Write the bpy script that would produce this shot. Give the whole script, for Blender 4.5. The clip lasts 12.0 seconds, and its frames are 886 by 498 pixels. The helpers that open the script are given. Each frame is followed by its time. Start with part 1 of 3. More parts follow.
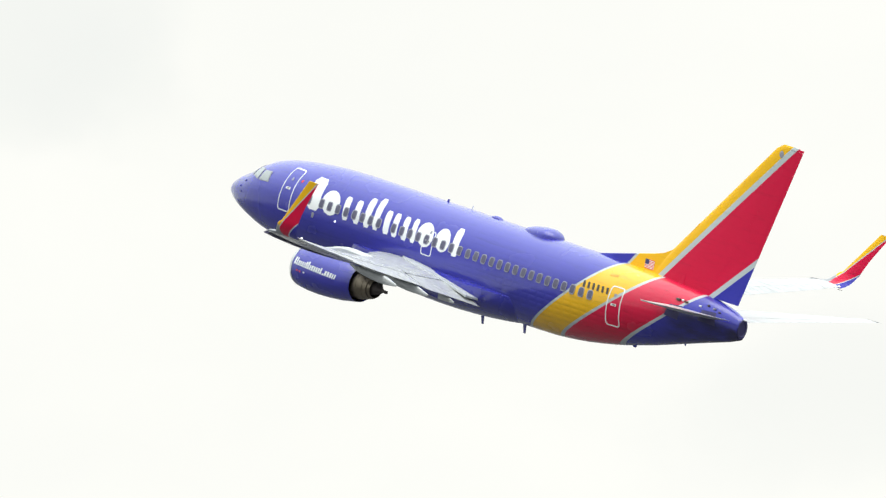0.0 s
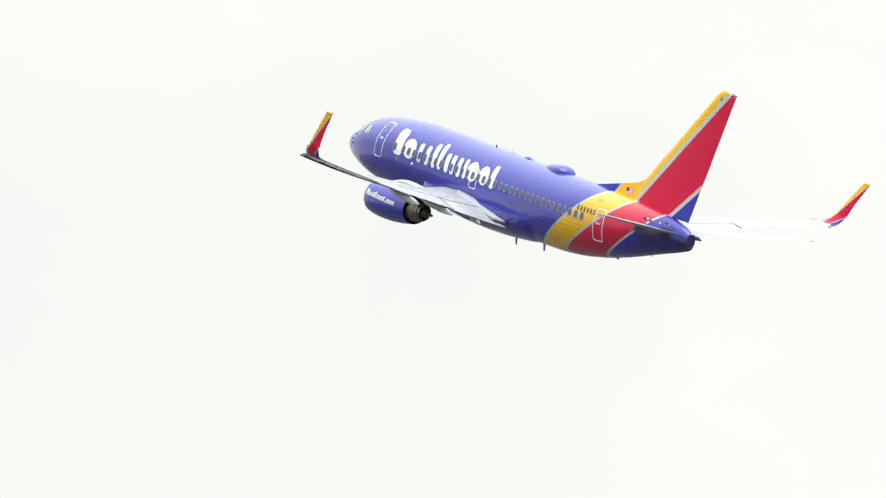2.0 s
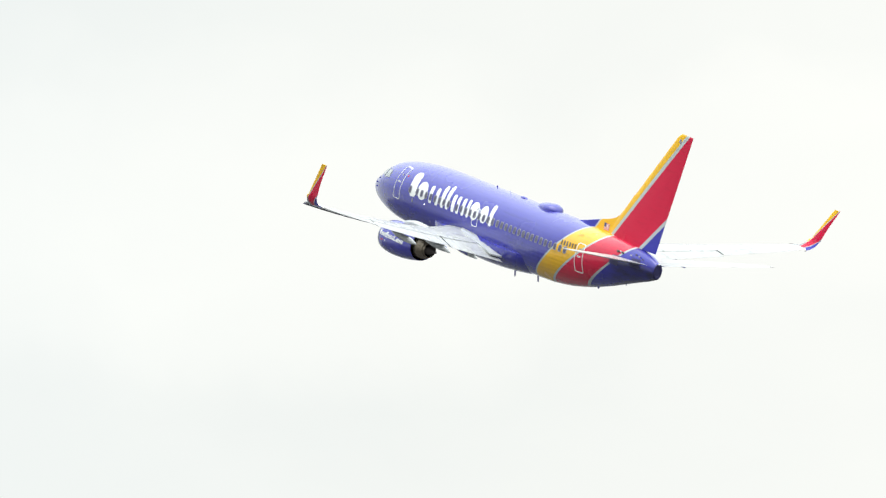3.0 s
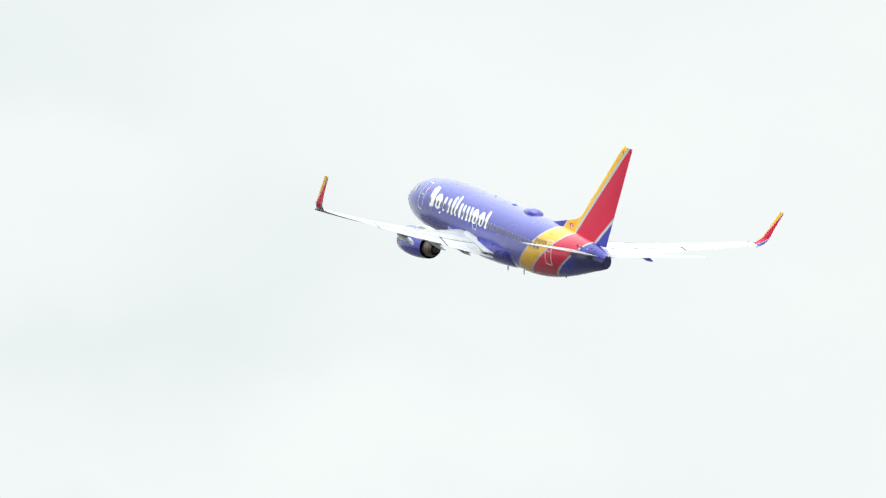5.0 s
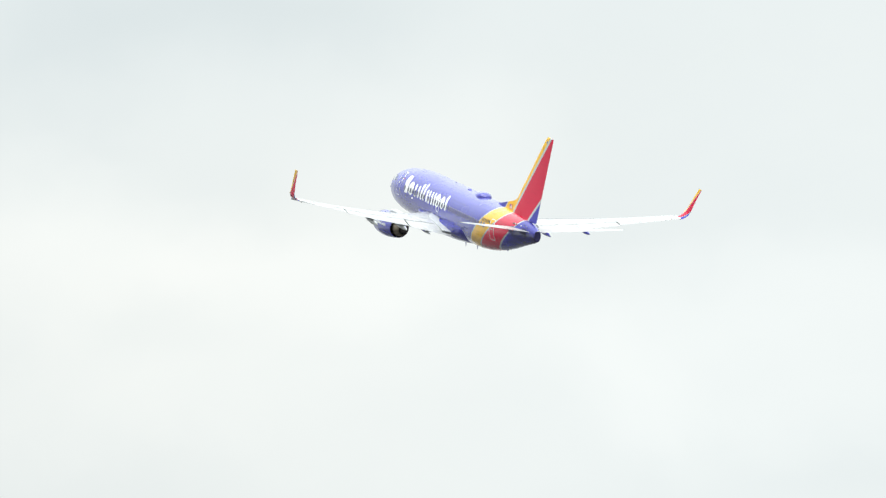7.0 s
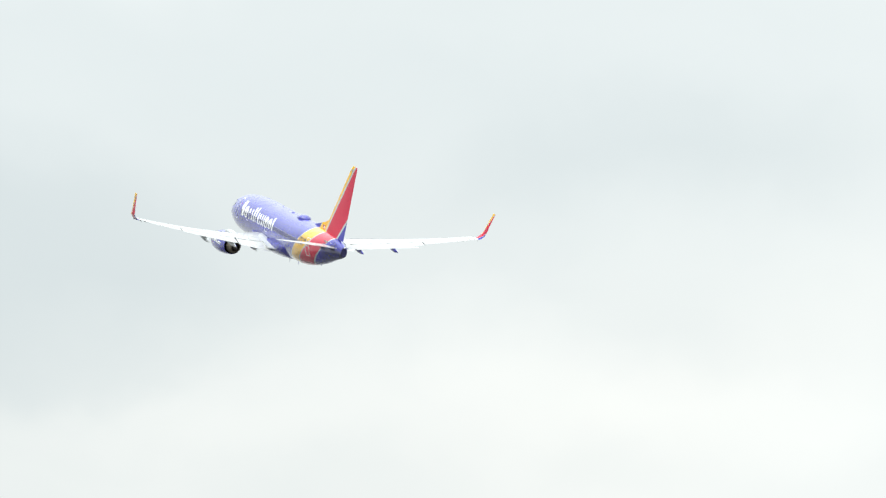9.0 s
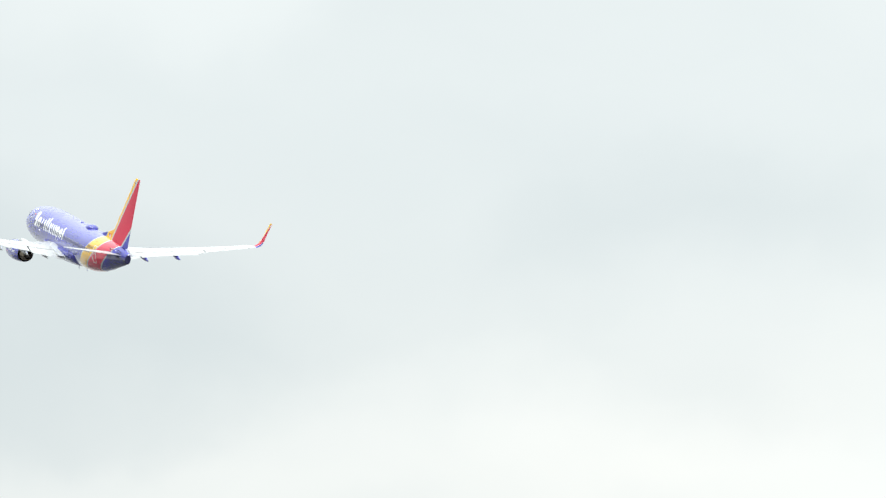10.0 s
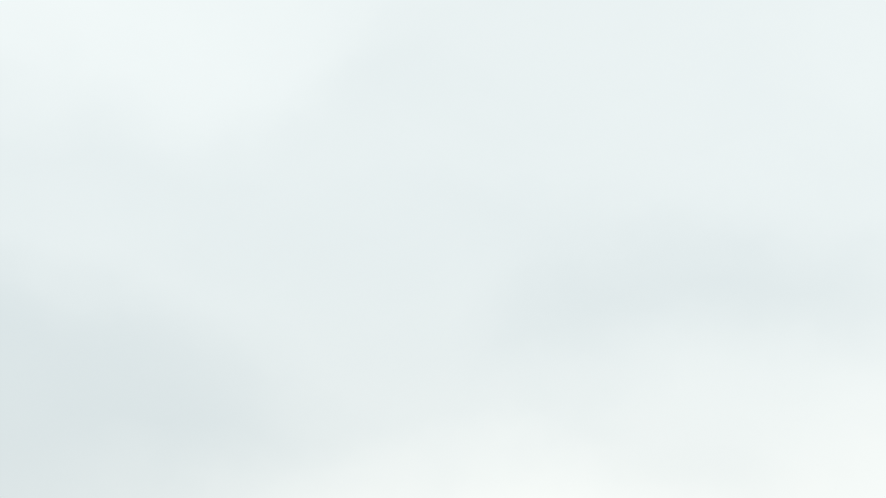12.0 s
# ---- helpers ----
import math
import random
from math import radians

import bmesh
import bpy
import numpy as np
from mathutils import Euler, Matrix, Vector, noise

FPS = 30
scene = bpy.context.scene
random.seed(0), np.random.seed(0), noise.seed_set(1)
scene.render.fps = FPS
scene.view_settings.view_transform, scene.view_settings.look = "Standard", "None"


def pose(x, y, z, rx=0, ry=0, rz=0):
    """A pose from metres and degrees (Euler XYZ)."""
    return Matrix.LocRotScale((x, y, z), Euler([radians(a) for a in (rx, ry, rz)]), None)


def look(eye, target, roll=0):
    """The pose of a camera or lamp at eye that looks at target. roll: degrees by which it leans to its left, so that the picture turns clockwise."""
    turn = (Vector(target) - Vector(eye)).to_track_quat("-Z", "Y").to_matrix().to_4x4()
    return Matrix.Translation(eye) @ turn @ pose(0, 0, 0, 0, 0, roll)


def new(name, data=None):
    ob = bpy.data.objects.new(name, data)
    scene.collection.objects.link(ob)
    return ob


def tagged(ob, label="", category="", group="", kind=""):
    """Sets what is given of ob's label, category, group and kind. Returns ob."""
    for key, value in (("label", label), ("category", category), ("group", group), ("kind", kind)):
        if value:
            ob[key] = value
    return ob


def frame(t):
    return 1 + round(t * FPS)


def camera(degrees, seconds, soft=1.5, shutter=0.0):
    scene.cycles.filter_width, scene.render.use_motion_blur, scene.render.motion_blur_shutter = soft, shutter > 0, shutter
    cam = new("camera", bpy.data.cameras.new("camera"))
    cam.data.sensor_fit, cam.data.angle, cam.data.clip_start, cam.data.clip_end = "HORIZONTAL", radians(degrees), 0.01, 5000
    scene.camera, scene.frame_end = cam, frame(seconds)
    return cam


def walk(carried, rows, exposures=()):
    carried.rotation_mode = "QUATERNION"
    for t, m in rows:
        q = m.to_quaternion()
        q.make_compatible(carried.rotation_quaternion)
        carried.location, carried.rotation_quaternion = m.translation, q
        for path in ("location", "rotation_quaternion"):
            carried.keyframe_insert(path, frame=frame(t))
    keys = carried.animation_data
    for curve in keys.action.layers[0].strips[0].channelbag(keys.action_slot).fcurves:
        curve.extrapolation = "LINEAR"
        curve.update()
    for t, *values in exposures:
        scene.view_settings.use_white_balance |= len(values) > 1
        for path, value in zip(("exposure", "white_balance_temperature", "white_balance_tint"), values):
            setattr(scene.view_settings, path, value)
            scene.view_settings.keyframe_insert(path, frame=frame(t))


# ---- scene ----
# The camera stands on the ground and pans after the climbing airliner with a long lens.
EYE = (0.0, 0.0, 1.7)
cam = camera(4.0206, 12.0, soft=1.3)
# seconds, pan and tilt and lean in degrees
PAN = [
    (0.0, -23.5510, 7.1067, -0.796),
    (0.5, -20.8867, 7.5783, -0.611),
    (1.0, -18.4089, 7.9728, -0.011),
    (1.5, -15.9339, 8.3277, 0.740),
    (2.0, -13.7774, 8.7269, 0.978),
    (2.5, -11.9286, 9.1684, 0.473),
    (3.0, -10.2309, 9.5755, 0.060),
    (5.0, -4.8443, 10.5924, 0.227),
    (5.5, -3.7785, 10.7478, -0.262),
    (6.0, -2.8314, 10.9074, -0.584),
    (6.5, -1.9576, 11.0668, -0.693),
    (8.5, 0.5871, 11.7034, 0.255),
    (9.0, 0.8998, 11.8676, 0.225),
    (9.5, 1.0613, 12.0176, 0.278),
    (10.0, 1.0916, 12.1416, 0.051),
    (10.5, 1.0973, 12.2569, -0.098),
    (11.0, 1.0944, 12.4102, 0.205),
    (12.0, 1.0844, 12.5102, 0.100),
]
# seconds, stops
EXPOSURE = [(0.0, 0.0), (1.5, 0.03), (2.5, 0.05), (5.0, 0.13), (6.5, 0.12), (9.5, 0.16), (12.0, 0.16)]
walk(cam, [(t, pose(*EYE, 90 + tilt, 0, pan) @ pose(0, 0, 0, 0, 0, lean)) for t, pan, tilt, lean in PAN], EXPOSURE)

# ---- light: bright overcast, sun veiled by cloud behind the viewer ----
SUN_TILT, SUN_TURN = 70.0, 200.0


def sky_way(turn, tilt):
    a, e = radians(turn), radians(tilt)
    return Vector((-math.sin(a) * math.cos(e), math.cos(a) * math.cos(e), math.sin(e)))


class Net:
    """Short calls for a node tree."""

    def __init__(self, tree):
        self.tree = tree

    def add(self, kind, **values):
        n = self.tree.nodes.new(kind)
        for key, value in values.items():
            setattr(n, key, value)
        return n

    def put(self, socket, value):
        if isinstance(value, bpy.types.NodeSocket):
            self.tree.links.new(value, socket)
        else:
            socket.default_value = value

    def math(self, op, a, b=0.0, clamp=False):
        n = self.add("ShaderNodeMath", operation=op, use_clamp=clamp)
        self.put(n.inputs[0], a)
        self.put(n.inputs[1], b)
        return n.outputs[0]

    def vmath(self, op, a, b=(0, 0, 0)):
        n = self.add("ShaderNodeVectorMath", operation=op)
        self.put(n.inputs[0], a)
        self.put(n.inputs[1], b)
        return n.outputs["Value"] if op in ("LENGTH", "DOT_PRODUCT") else n.outputs[0]

    def mix(self, f, a, b):
        n = self.add("ShaderNodeMix", data_type="RGBA")
        self.put(n.inputs[0], f)
        self.put(n.inputs[6], a)
        self.put(n.inputs[7], b)
        return n.outputs[2]

    def span(self, value, a, b, c=0.0, d=1.0, smooth=True):
        n = self.add("ShaderNodeMapRange", interpolation_type="SMOOTHSTEP" if smooth else "LINEAR")
        for k, v in enumerate((value, a, b, c, d)):
            self.put(n.inputs[k], v)
        return n.outputs[0]

    def noise(self, vec, scale, detail=3.0, rough=0.5):
        n = self.add("ShaderNodeTexNoise")
        self.put(n.inputs["Vector"], vec)
        n.inputs["Scale"].default_value, n.inputs["Detail"].default_value = scale, detail
        n.inputs["Roughness"].default_value = rough
        return n.outputs["Fac"]


# soft cloud masses: turn, tilt, half width, half height (degrees), gain in whiteness
CLOUDS = [
    (2.94, 11.74, 1.59, 0.77, -0.18),
    (0.79, 12.31, 2.05, 0.56, -0.04),
    (2.58, 13.69, 1.80, 0.85, 0.15),
    (-0.44, 11.51, 1.59, 0.85, 0.17),
    (1.30, 11.28, 2.05, 0.51, 0.09),
    (0.51, 10.89, 2.57, 0.67, 0.08),
    (2.69, 10.84, 1.54, 0.41, 0.08),
    (-0.59, 10.61, 2.05, 0.77, 0.09),
    (-0.15, 11.89, 1.28, 0.82, -0.11),
    (-3.41, 10.35, 1.28, 0.85, -0.08),
    (-3.56, 9.67, 2.57, 0.51, 0.09),
    (-4.85, 11.24, 1.80, 0.67, 0.05),
    (-2.70, 10.70, 1.50, 0.70, 0.13),
    (-16.60, 8.40, 1.50, 1.10, -0.03),
    (-9.20, 9.70, 2.20, 1.00, 0.14),
    (-17.60, 7.60, 1.60, 0.60, 0.08),
    (-12.23, 9.84, 2.05, 0.67, 0.08),
    (-10.07, 8.97, 1.33, 0.77, -0.05),
    (-13.51, 9.22, 0.77, 1.28, -0.02),
    (-14.23, 8.56, 0.97, 1.08, -0.05),
    (-21.64, 8.14, 1.03, 0.67, -0.26),
    (-25.39, 6.29, 1.03, 0.51, -0.10),
    (-21.44, 8.35, 1.23, 0.77, 0.11),
    (-19.13, 8.56, 1.23, 0.62, -0.12),
    (-0.05, 11.12, 0.87, 0.56, -0.07),
]
world = bpy.data.worlds.new("overcast_sky")
scene.world = world
world.use_nodes = True
net = Net(world.node_tree)
world.node_tree.nodes.clear()
way = net.add("ShaderNodeTexCoord").outputs["Generated"]
height = net.math("MAXIMUM", net.add("ShaderNodeSeparateXYZ").outputs[2], 0.0)
net.put(height.node.inputs[0].links[0].from_node.inputs[0], way)
east = net.math("ARCCOSINE", net.vmath("DOT_PRODUCT", way, tuple(sky_way(-23.0, 9.0))))
wisp = net.add("ShaderNodeTexNoise")
net.put(wisp.inputs["Vector"], way)
wisp.inputs["Scale"].default_value, wisp.inputs["Detail"].default_value = 55.0, 4.0
bent = net.vmath("ADD", way, net.vmath("MULTIPLY", net.vmath("SUBTRACT", wisp.outputs["Color"], (0.5, 0.5, 0.5)), (0.022, 0.022, 0.014)))
wide = net.vmath("MULTIPLY", bent, (1, 1, 2.2))
grain = net.math("MULTIPLY", net.math("SUBTRACT", net.noise(wide, 24.0, 5.0, 0.55), 0.5), 0.17)
white = net.math("ADD", net.span(east, radians(5), radians(25), 0.965, 0.46, smooth=False), grain)
for turn, tilt, half_w, half_h, gain in CLOUDS:
    c = sky_way(turn, tilt)
    off = net.vmath("SUBTRACT", bent, tuple(c))
    side = net.vmath("DOT_PRODUCT", off, tuple(sky_way(turn - 90, 0)))
    rise = net.vmath("DOT_PRODUCT", off, (0, 0, 1))
    a = net.math("DIVIDE", side, radians(half_w))
    b = net.math("DIVIDE", rise, radians(half_h))
    far = net.math("ADD", net.math("POWER", a, 2.0), net.math("POWER", b, 2.0))
    front = net.math("GREATER_THAN", net.vmath("DOT_PRODUCT", way, tuple(c)), 0.5)
    spot = net.math("MULTIPLY", net.span(far, 0.0, 1.0, gain, 0.0), front)
    white = net.math("ADD", white, spot)
white = net.math("ADD", white, 0.0, clamp=True)
# the white is creamier low down and colder higher up, and colder towards the far end of the pan
high = net.math("MULTIPLY", net.span(height, math.sin(radians(10.8)), math.sin(radians(12.8))), net.span(east, radians(9), radians(20), 0.0, 1.0))
middle = net.math("MULTIPLY", net.span(east, radians(12), radians(17), 0.0, 0.75), net.span(east, radians(23.5), radians(20)))
cold = net.math("MAXIMUM", high, middle)
cloud = net.mix(white, (0.495, 0.576, 0.602, 1), net.mix(cold, (1.0, 1.0, 0.95, 1), (0.966, 1.0, 0.98, 1)))
lift = net.span(height, 0.24, 1.0, 0.99, 3.1, smooth=False)
clear = net.add("ShaderNodeTexSky", sky_type="NISHITA", sun_disc=False, sun_elevation=radians(SUN_TILT), sun_rotation=radians(SUN_TURN))
both = net.vmath("ADD", net.vmath("MULTIPLY", cloud, (1, 1, 1)), net.vmath("MULTIPLY", clear.outputs[0], (0.002, 0.002, 0.002)))
back = net.add("ShaderNodeBackground")
net.put(back.inputs[0], both)
net.put(back.inputs[1], lift)
net.put(net.add("ShaderNodeOutputWorld").inputs[0], back.outputs[0])

sun_lamp = bpy.data.lights.new("sun", "SUN")
sun_lamp.energy, sun_lamp.angle, sun_lamp.color = 1.7, radians(50), (1.0, 0.97, 0.92)
sun = new("sun", sun_lamp)
sun.matrix_world = look((0, 0, 0), tuple(-sky_way(-SUN_TURN, SUN_TILT))) 

# ---- materials ----
BLUE, YELLOW, RED, SILVER = (0.036, 0.036, 0.36, 1), (0.86, 0.47, 0.006, 1), (0.64, 0.002, 0.046, 1), (0.5, 0.55, 0.55, 1)


def material(name, colour, rough=0.4, metal=0.0, vary=0.12, grain=3.0, streak=0.0, bump=0.0, paint=None, coat=0.0, spec=0.5, quilt=0.0):
    """A surface with variation at two scales; paint(net, x, y, z) may return the colour as a socket; streak: dirt, on
    the body also painted reflections, drawn out along the flight.
    """
    m = bpy.data.materials.new(name)
    m.use_nodes = True
    n = Net(m.node_tree)
    b = m.node_tree.nodes["Principled BSDF"]
    co = n.add("ShaderNodeTexCoord").outputs["Object"]
    base = colour[:3]
    if paint:
        xyz = n.add("ShaderNodeSeparateXYZ")
        n.put(xyz.inputs[0], co)
        base = paint(n, *xyz.outputs[:3])
    large = n.noise(co, grain * 0.25, 3.0)
    fine = n.noise(co, grain * 6, 4.0, 0.6)
    tone = n.math("ADD", n.math("MULTIPLY", large, vary), n.math("MULTIPLY", fine, vary * 0.6))
    if streak:
        drawn = n.noise(n.vmath("MULTIPLY", co, (0.25, 2.2, 3.2)), 2.2, 5.0, 0.65)
        tone = n.math("ADD", tone, n.span(drawn, 0.5, 0.8, 0.0, streak))
    tone = n.math("SUBTRACT", 1.0 + vary * 0.8, tone)
    shade = n.vmath("MULTIPLY", base, n.add("ShaderNodeCombineXYZ").outputs[0])
    for k in range(3):
        n.put(shade.node.inputs[1].links[0].from_node.inputs[k], tone)
    n.put(b.inputs["Base Color"], shade)
    n.put(b.inputs["Roughness"], n.span(large, 0.2, 0.8, rough * 0.8, rough * 1.25))
    b.inputs["Metallic"].default_value = metal
    b.inputs["Specular IOR Level"].default_value = spec
    b.inputs["Coat Weight"].default_value = coat
    b.inputs["Coat Roughness"].default_value = 0.12
    if bump:
        bm_node = n.add("ShaderNodeBump")
        bm_node.inputs["Strength"].default_value, bm_node.inputs["Distance"].default_value = bump, 0.02
        height_ = n.noise(co, grain, 3.0)
        if quilt:
            bay = n.add("ShaderNodeSeparateXYZ")
            n.put(bay.inputs[0], co)
            a = n.math("ABSOLUTE", n.math("SINE", n.math("MULTIPLY", bay.outputs[0], math.pi / 0.508)))
            c = n.math("ABSOLUTE", n.math("SINE", n.math("MULTIPLY", bay.outputs[2], math.pi / 0.25)))
            height_ = n.math("ADD", height_, n.math("MULTIPLY", n.math("MULTIPLY", a, c), n.math("MULTIPLY", n.noise(co, 0.9, 2.0), n.math("ADD", n.math("MULTIPLY", n.math("MULTIPLY", n.span(bay.outputs[0], 0.5, -1.5), n.span(bay.outputs[2], 0.1, -0.5)), quilt * 2.0), quilt * 0.8))))
        n.put(bm_node.inputs["Height"], height_)
        n.put(b.inputs["Normal"], bm_node.outputs[0])
    return m


def bands(n, value, stops):
    """Hard-edged paint bands: stops are the first colour, then pairs of an edge's position and the colour past it."""
    out = stops[0]
    for edge, colour in stops[1:]:
        out = n.mix(n.span(n.math("SUBTRACT", value, edge), -0.012, 0.012), out, colour)
    return out


def body_paint(n, x, y, z):
    """Blue, then raked yellow, red and blue bands edged with silver."""
    s = n.math("SUBTRACT", 16.0, x)
    zz = n.math("MULTIPLY", z, z)

    def edge(a, b, c):
        return n.math("ADD", n.math("ADD", n.math("MULTIPLY", z, b), n.math("MULTIPLY", zz, c)), a)

    e1, e2, e3 = edge(23.08, 1.1, -0.09), edge(25.2, 1.27, -0.1), edge(27.92, 1.32, -0.1)
    seam = n.math("PINGPONG", n.math("ADD", s, 0.35), 0.62)
    out = bands(n, s, [BLUE, (e1, SILVER), (n.math("ADD", e1, 0.15), YELLOW), (e2, SILVER), (n.math("ADD", e2, 0.2), RED), (e3, SILVER), (n.math("ADD", e3, 0.2), BLUE)])
    out = n.mix(n.span(seam, 0.0, 0.02, 0.12, 0.0), out, (0.02, 0.02, 0.05, 1))
    # exhaust soot round the tail outlet; grime and the tailplane's shade painted in below its root
    place = n.add("ShaderNodeCombineXYZ")
    for k, v in enumerate((n.math("MULTIPLY", s, 0.5), n.math("MULTIPLY", y, 1.6), n.math("MULTIPLY", z, 2.4))):
        n.put(place.inputs[k], v)
    cloudy = n.span(n.noise(place.outputs[0], 1.6, 5.0, 0.65), 0.3, 0.68)
    soot = n.math("MULTIPLY", n.span(s, 31.0, 32.1), n.span(n.math("ADD", z, n.math("MULTIPLY", cloudy, 0.4)), 1.35, 0.5))
    grime_shade = n.math("MULTIPLY", n.math("MULTIPLY", n.span(s, 27.6, 29.4), n.span(z, 0.9, 0.5)), n.math("ADD", n.math("MULTIPLY", cloudy, 0.35), 0.3))
    out = n.mix(n.math("MAXIMUM", n.math("MULTIPLY", soot, 0.85), grime_shade), out, (0.022, 0.018, 0.03, 1))
    return out


def fin_paint(n, x, y, z):
    s = n.math("SUBTRACT", 16.0, x)
    a = n.math("SUBTRACT", s, n.math("MULTIPLY", z, 0.86))
    b = n.math("SUBTRACT", s, n.math("MULTIPLY", z, 1.03))
    zz = n.math("MULTIPLY", z, z)
    e1 = n.math("ADD", n.math("ADD", n.math("MULTIPLY", z, 1.1), n.math("MULTIPLY", zz, -0.09)), 23.08)
    f = n.math("SUBTRACT", s, n.math("MULTIPLY", n.math("LESS_THAN", z, 3.2), n.math("SUBTRACT", e1, 20.0)))
    low = bands(n, f, [BLUE, (20.0, SILVER), (20.15, YELLOW)])
    up = n.mix(n.math("GREATER_THAN", z, 3.2), low, YELLOW)
    up = bands(n, a, [up, (25.28, SILVER), (25.62, RED)])
    return bands(n, b, [up, (28.3, SILVER), (28.62, BLUE)])


def winglet_paint(n, x, y, z):
    s = n.math("SUBTRACT", 16.0, x)
    a = n.math("SUBTRACT", s, n.math("MULTIPLY", z, 0.92))
    b = n.math("SUBTRACT", s, n.math("MULTIPLY", z, 1.25))
    out = bands(n, a, [YELLOW, (19.62, SILVER), (19.68, RED)])
    out = bands(n, b, [out, (19.86, SILVER), (19.93, BLUE)])
    root = n.math("MULTIPLY", n.math("LESS_THAN", s, 20.92), n.math("LESS_THAN", z, 1.5))
    return n.mix(root, out, (0.3, 0.31, 0.33, 1))


WING_GREY = (0.47, 0.48, 0.48, 1)


def wing_paint(n, x, y, z):
    """Light grey with rib and spar seams, hydraulic stains drawn aft and scuffed walkways."""
    rib = n.span(n.math("PINGPONG", y, 0.31), 0.0, 0.03, 0.4, 0.0)
    spar = n.span(n.math("PINGPONG", n.math("ADD", x, n.math("MULTIPLY", n.math("ABSOLUTE", y), 0.42)), 0.46), 0.0, 0.025, 0.35, 0.0)
    place = n.add("ShaderNodeCombineXYZ")
    for k, v in enumerate((n.math("MULTIPLY", x, 0.7), n.math("MULTIPLY", y, 3.0), z)):
        n.put(place.inputs[k], v)
    stain = n.span(n.noise(place.outputs[0], 1.3, 5.0, 0.7), 0.5, 0.72, 0.0, 0.55)
    worn = n.span(n.noise(place.outputs[0], 3.1, 3.0, 0.6), 0.55, 0.7, 0.0, 0.5)
    out = n.mix(n.math("MAXIMUM", rib, spar), WING_GREY, (0.2, 0.2, 0.21, 1))
    out = n.mix(stain, out, (0.27, 0.27, 0.26, 1))
    return n.mix(worn, out, (0.74, 0.75, 0.74, 1))


# the body's streaks stand partly for uneven sky reflections, put into its colour
M_BODY = material("body_paint", BLUE, 0.24, vary=0.12, grain=1.6, streak=0.28, bump=0.28, paint=body_paint, coat=0.8, spec=0.3, quilt=1.6)
M_BLUE = material("blue_paint", BLUE, 0.26, vary=0.14, grain=2.4, streak=0.25, bump=0.2, coat=0.7, spec=0.5)
M_FIN = material("fin_paint", RED, 0.34, vary=0.12, grain=1.2, streak=0.14, paint=fin_paint, coat=0.12, spec=0.2)
M_WINGLET = material("winglet_paint", RED, 0.34, vary=0.12, grain=2.0, streak=0.1, paint=winglet_paint, coat=0.1, spec=0.2)
M_WING = material("wing_grey_paint", WING_GREY, 0.26, vary=0.3, grain=1.9, streak=0.5, bump=0.1, paint=wing_paint)
M_FLAP = material("flap_grey_paint", WING_GREY, 0.26, vary=0.3, grain=2.2, streak=0.4, paint=wing_paint)
M_UNDER = material("fairing_grey_paint", (0.55, 0.57, 0.57, 1), 0.4, vary=0.18, grain=3.0, streak=0.3)
M_BARE = material("bare_aluminium", (0.72, 0.73, 0.74, 1), 0.28, 1.0, vary=0.12, grain=4.0)
M_HOT = material("heat_stained_metal", (0.24, 0.2, 0.15, 1), 0.4, 0.8, vary=0.5, grain=5.0, streak=0.25)
M_DARK = material("sooty_metal", (0.085, 0.072, 0.066, 1), 0.55, 0.4, vary=0.3, grain=5.0)
M_WHITE = material("white_paint", (0.86, 0.87, 0.86, 1), 0.35, vary=0.06, grain=3.0, streak=0.04)
# grey slats, their colour darkened for the shade on their backs
M_SLAT = material("shaded_slat_back", (0.06, 0.055, 0.12, 1), 0.5, vary=0.25, grain=4.0)
M_FRAME = material("window_surround", (0.30, 0.30, 0.36, 1), 0.35, 0.3, vary=0.15, grain=9.0)
M_PANE = material("cabin_window_acrylic", (0.10, 0.095, 0.15, 1), 0.16, vary=0.2, grain=8.0)
M_GLASS = material("cockpit_glass", (0.30, 0.33, 0.33, 1), 0.07, vary=0.1, grain=2.0, coat=0.6)
M_INK = material("dark_marking", (0.05, 0.04, 0.03, 1), 0.4, vary=0.1)
M_REDMARK = material("red_marking", (0.7, 0.03, 0.06, 1), 0.4, vary=0.1)
M_FAINT = material("faded_marking", (0.72, 0.34, 0.02, 1), 0.4, vary=0.3, grain=20.0)
M_NAVY = material("navy_marking", (0.03, 0.04, 0.2, 1), 0.4, vary=0.1)
M_STAB = material("tailplane_paint", (0.5, 0.51, 0.51, 1), 0.3, vary=0.14, grain=2.0, streak=0.2)
M_TAILEND = material("smoked_metal", (0.045, 0.04, 0.13, 1), 0.5, 0.1, vary=0.3, grain=5.0)
M_LAMP = material("clear_lamp_lens", (0.9, 0.9, 0.88, 1), 0.1, vary=0.05)
M_GLOW = material("lit_lamp_lens", (0.9, 0.9, 0.88, 1), 0.15, vary=0.05)
glow = M_GLOW.node_tree.nodes["Principled BSDF"]
glow.inputs["Emission Color"].default_value, glow.inputs["Emission Strength"].default_value = (1, 0.98, 0.94, 1), 2.0
M_GROUND = material("worn_asphalt", (0.055, 0.055, 0.057, 1), 0.9, vary=0.5, grain=0.02)

# ---- ground ----


def sheet(name, radius, mat):
    me = bpy.data.meshes.new(name)
    ring = [(radius * math.cos(k * math.tau / 64), radius * math.sin(k * math.tau / 64), 0.0) for k in range(64)]
    me.from_pydata(ring, [], [list(range(64))])
    me.materials.append(mat)
    return tagged(new(name, me), "flat worn grey airfield asphalt under an overcast sky", "ground", kind="structure")


sheet("ground", 4800.0, M_GROUND)

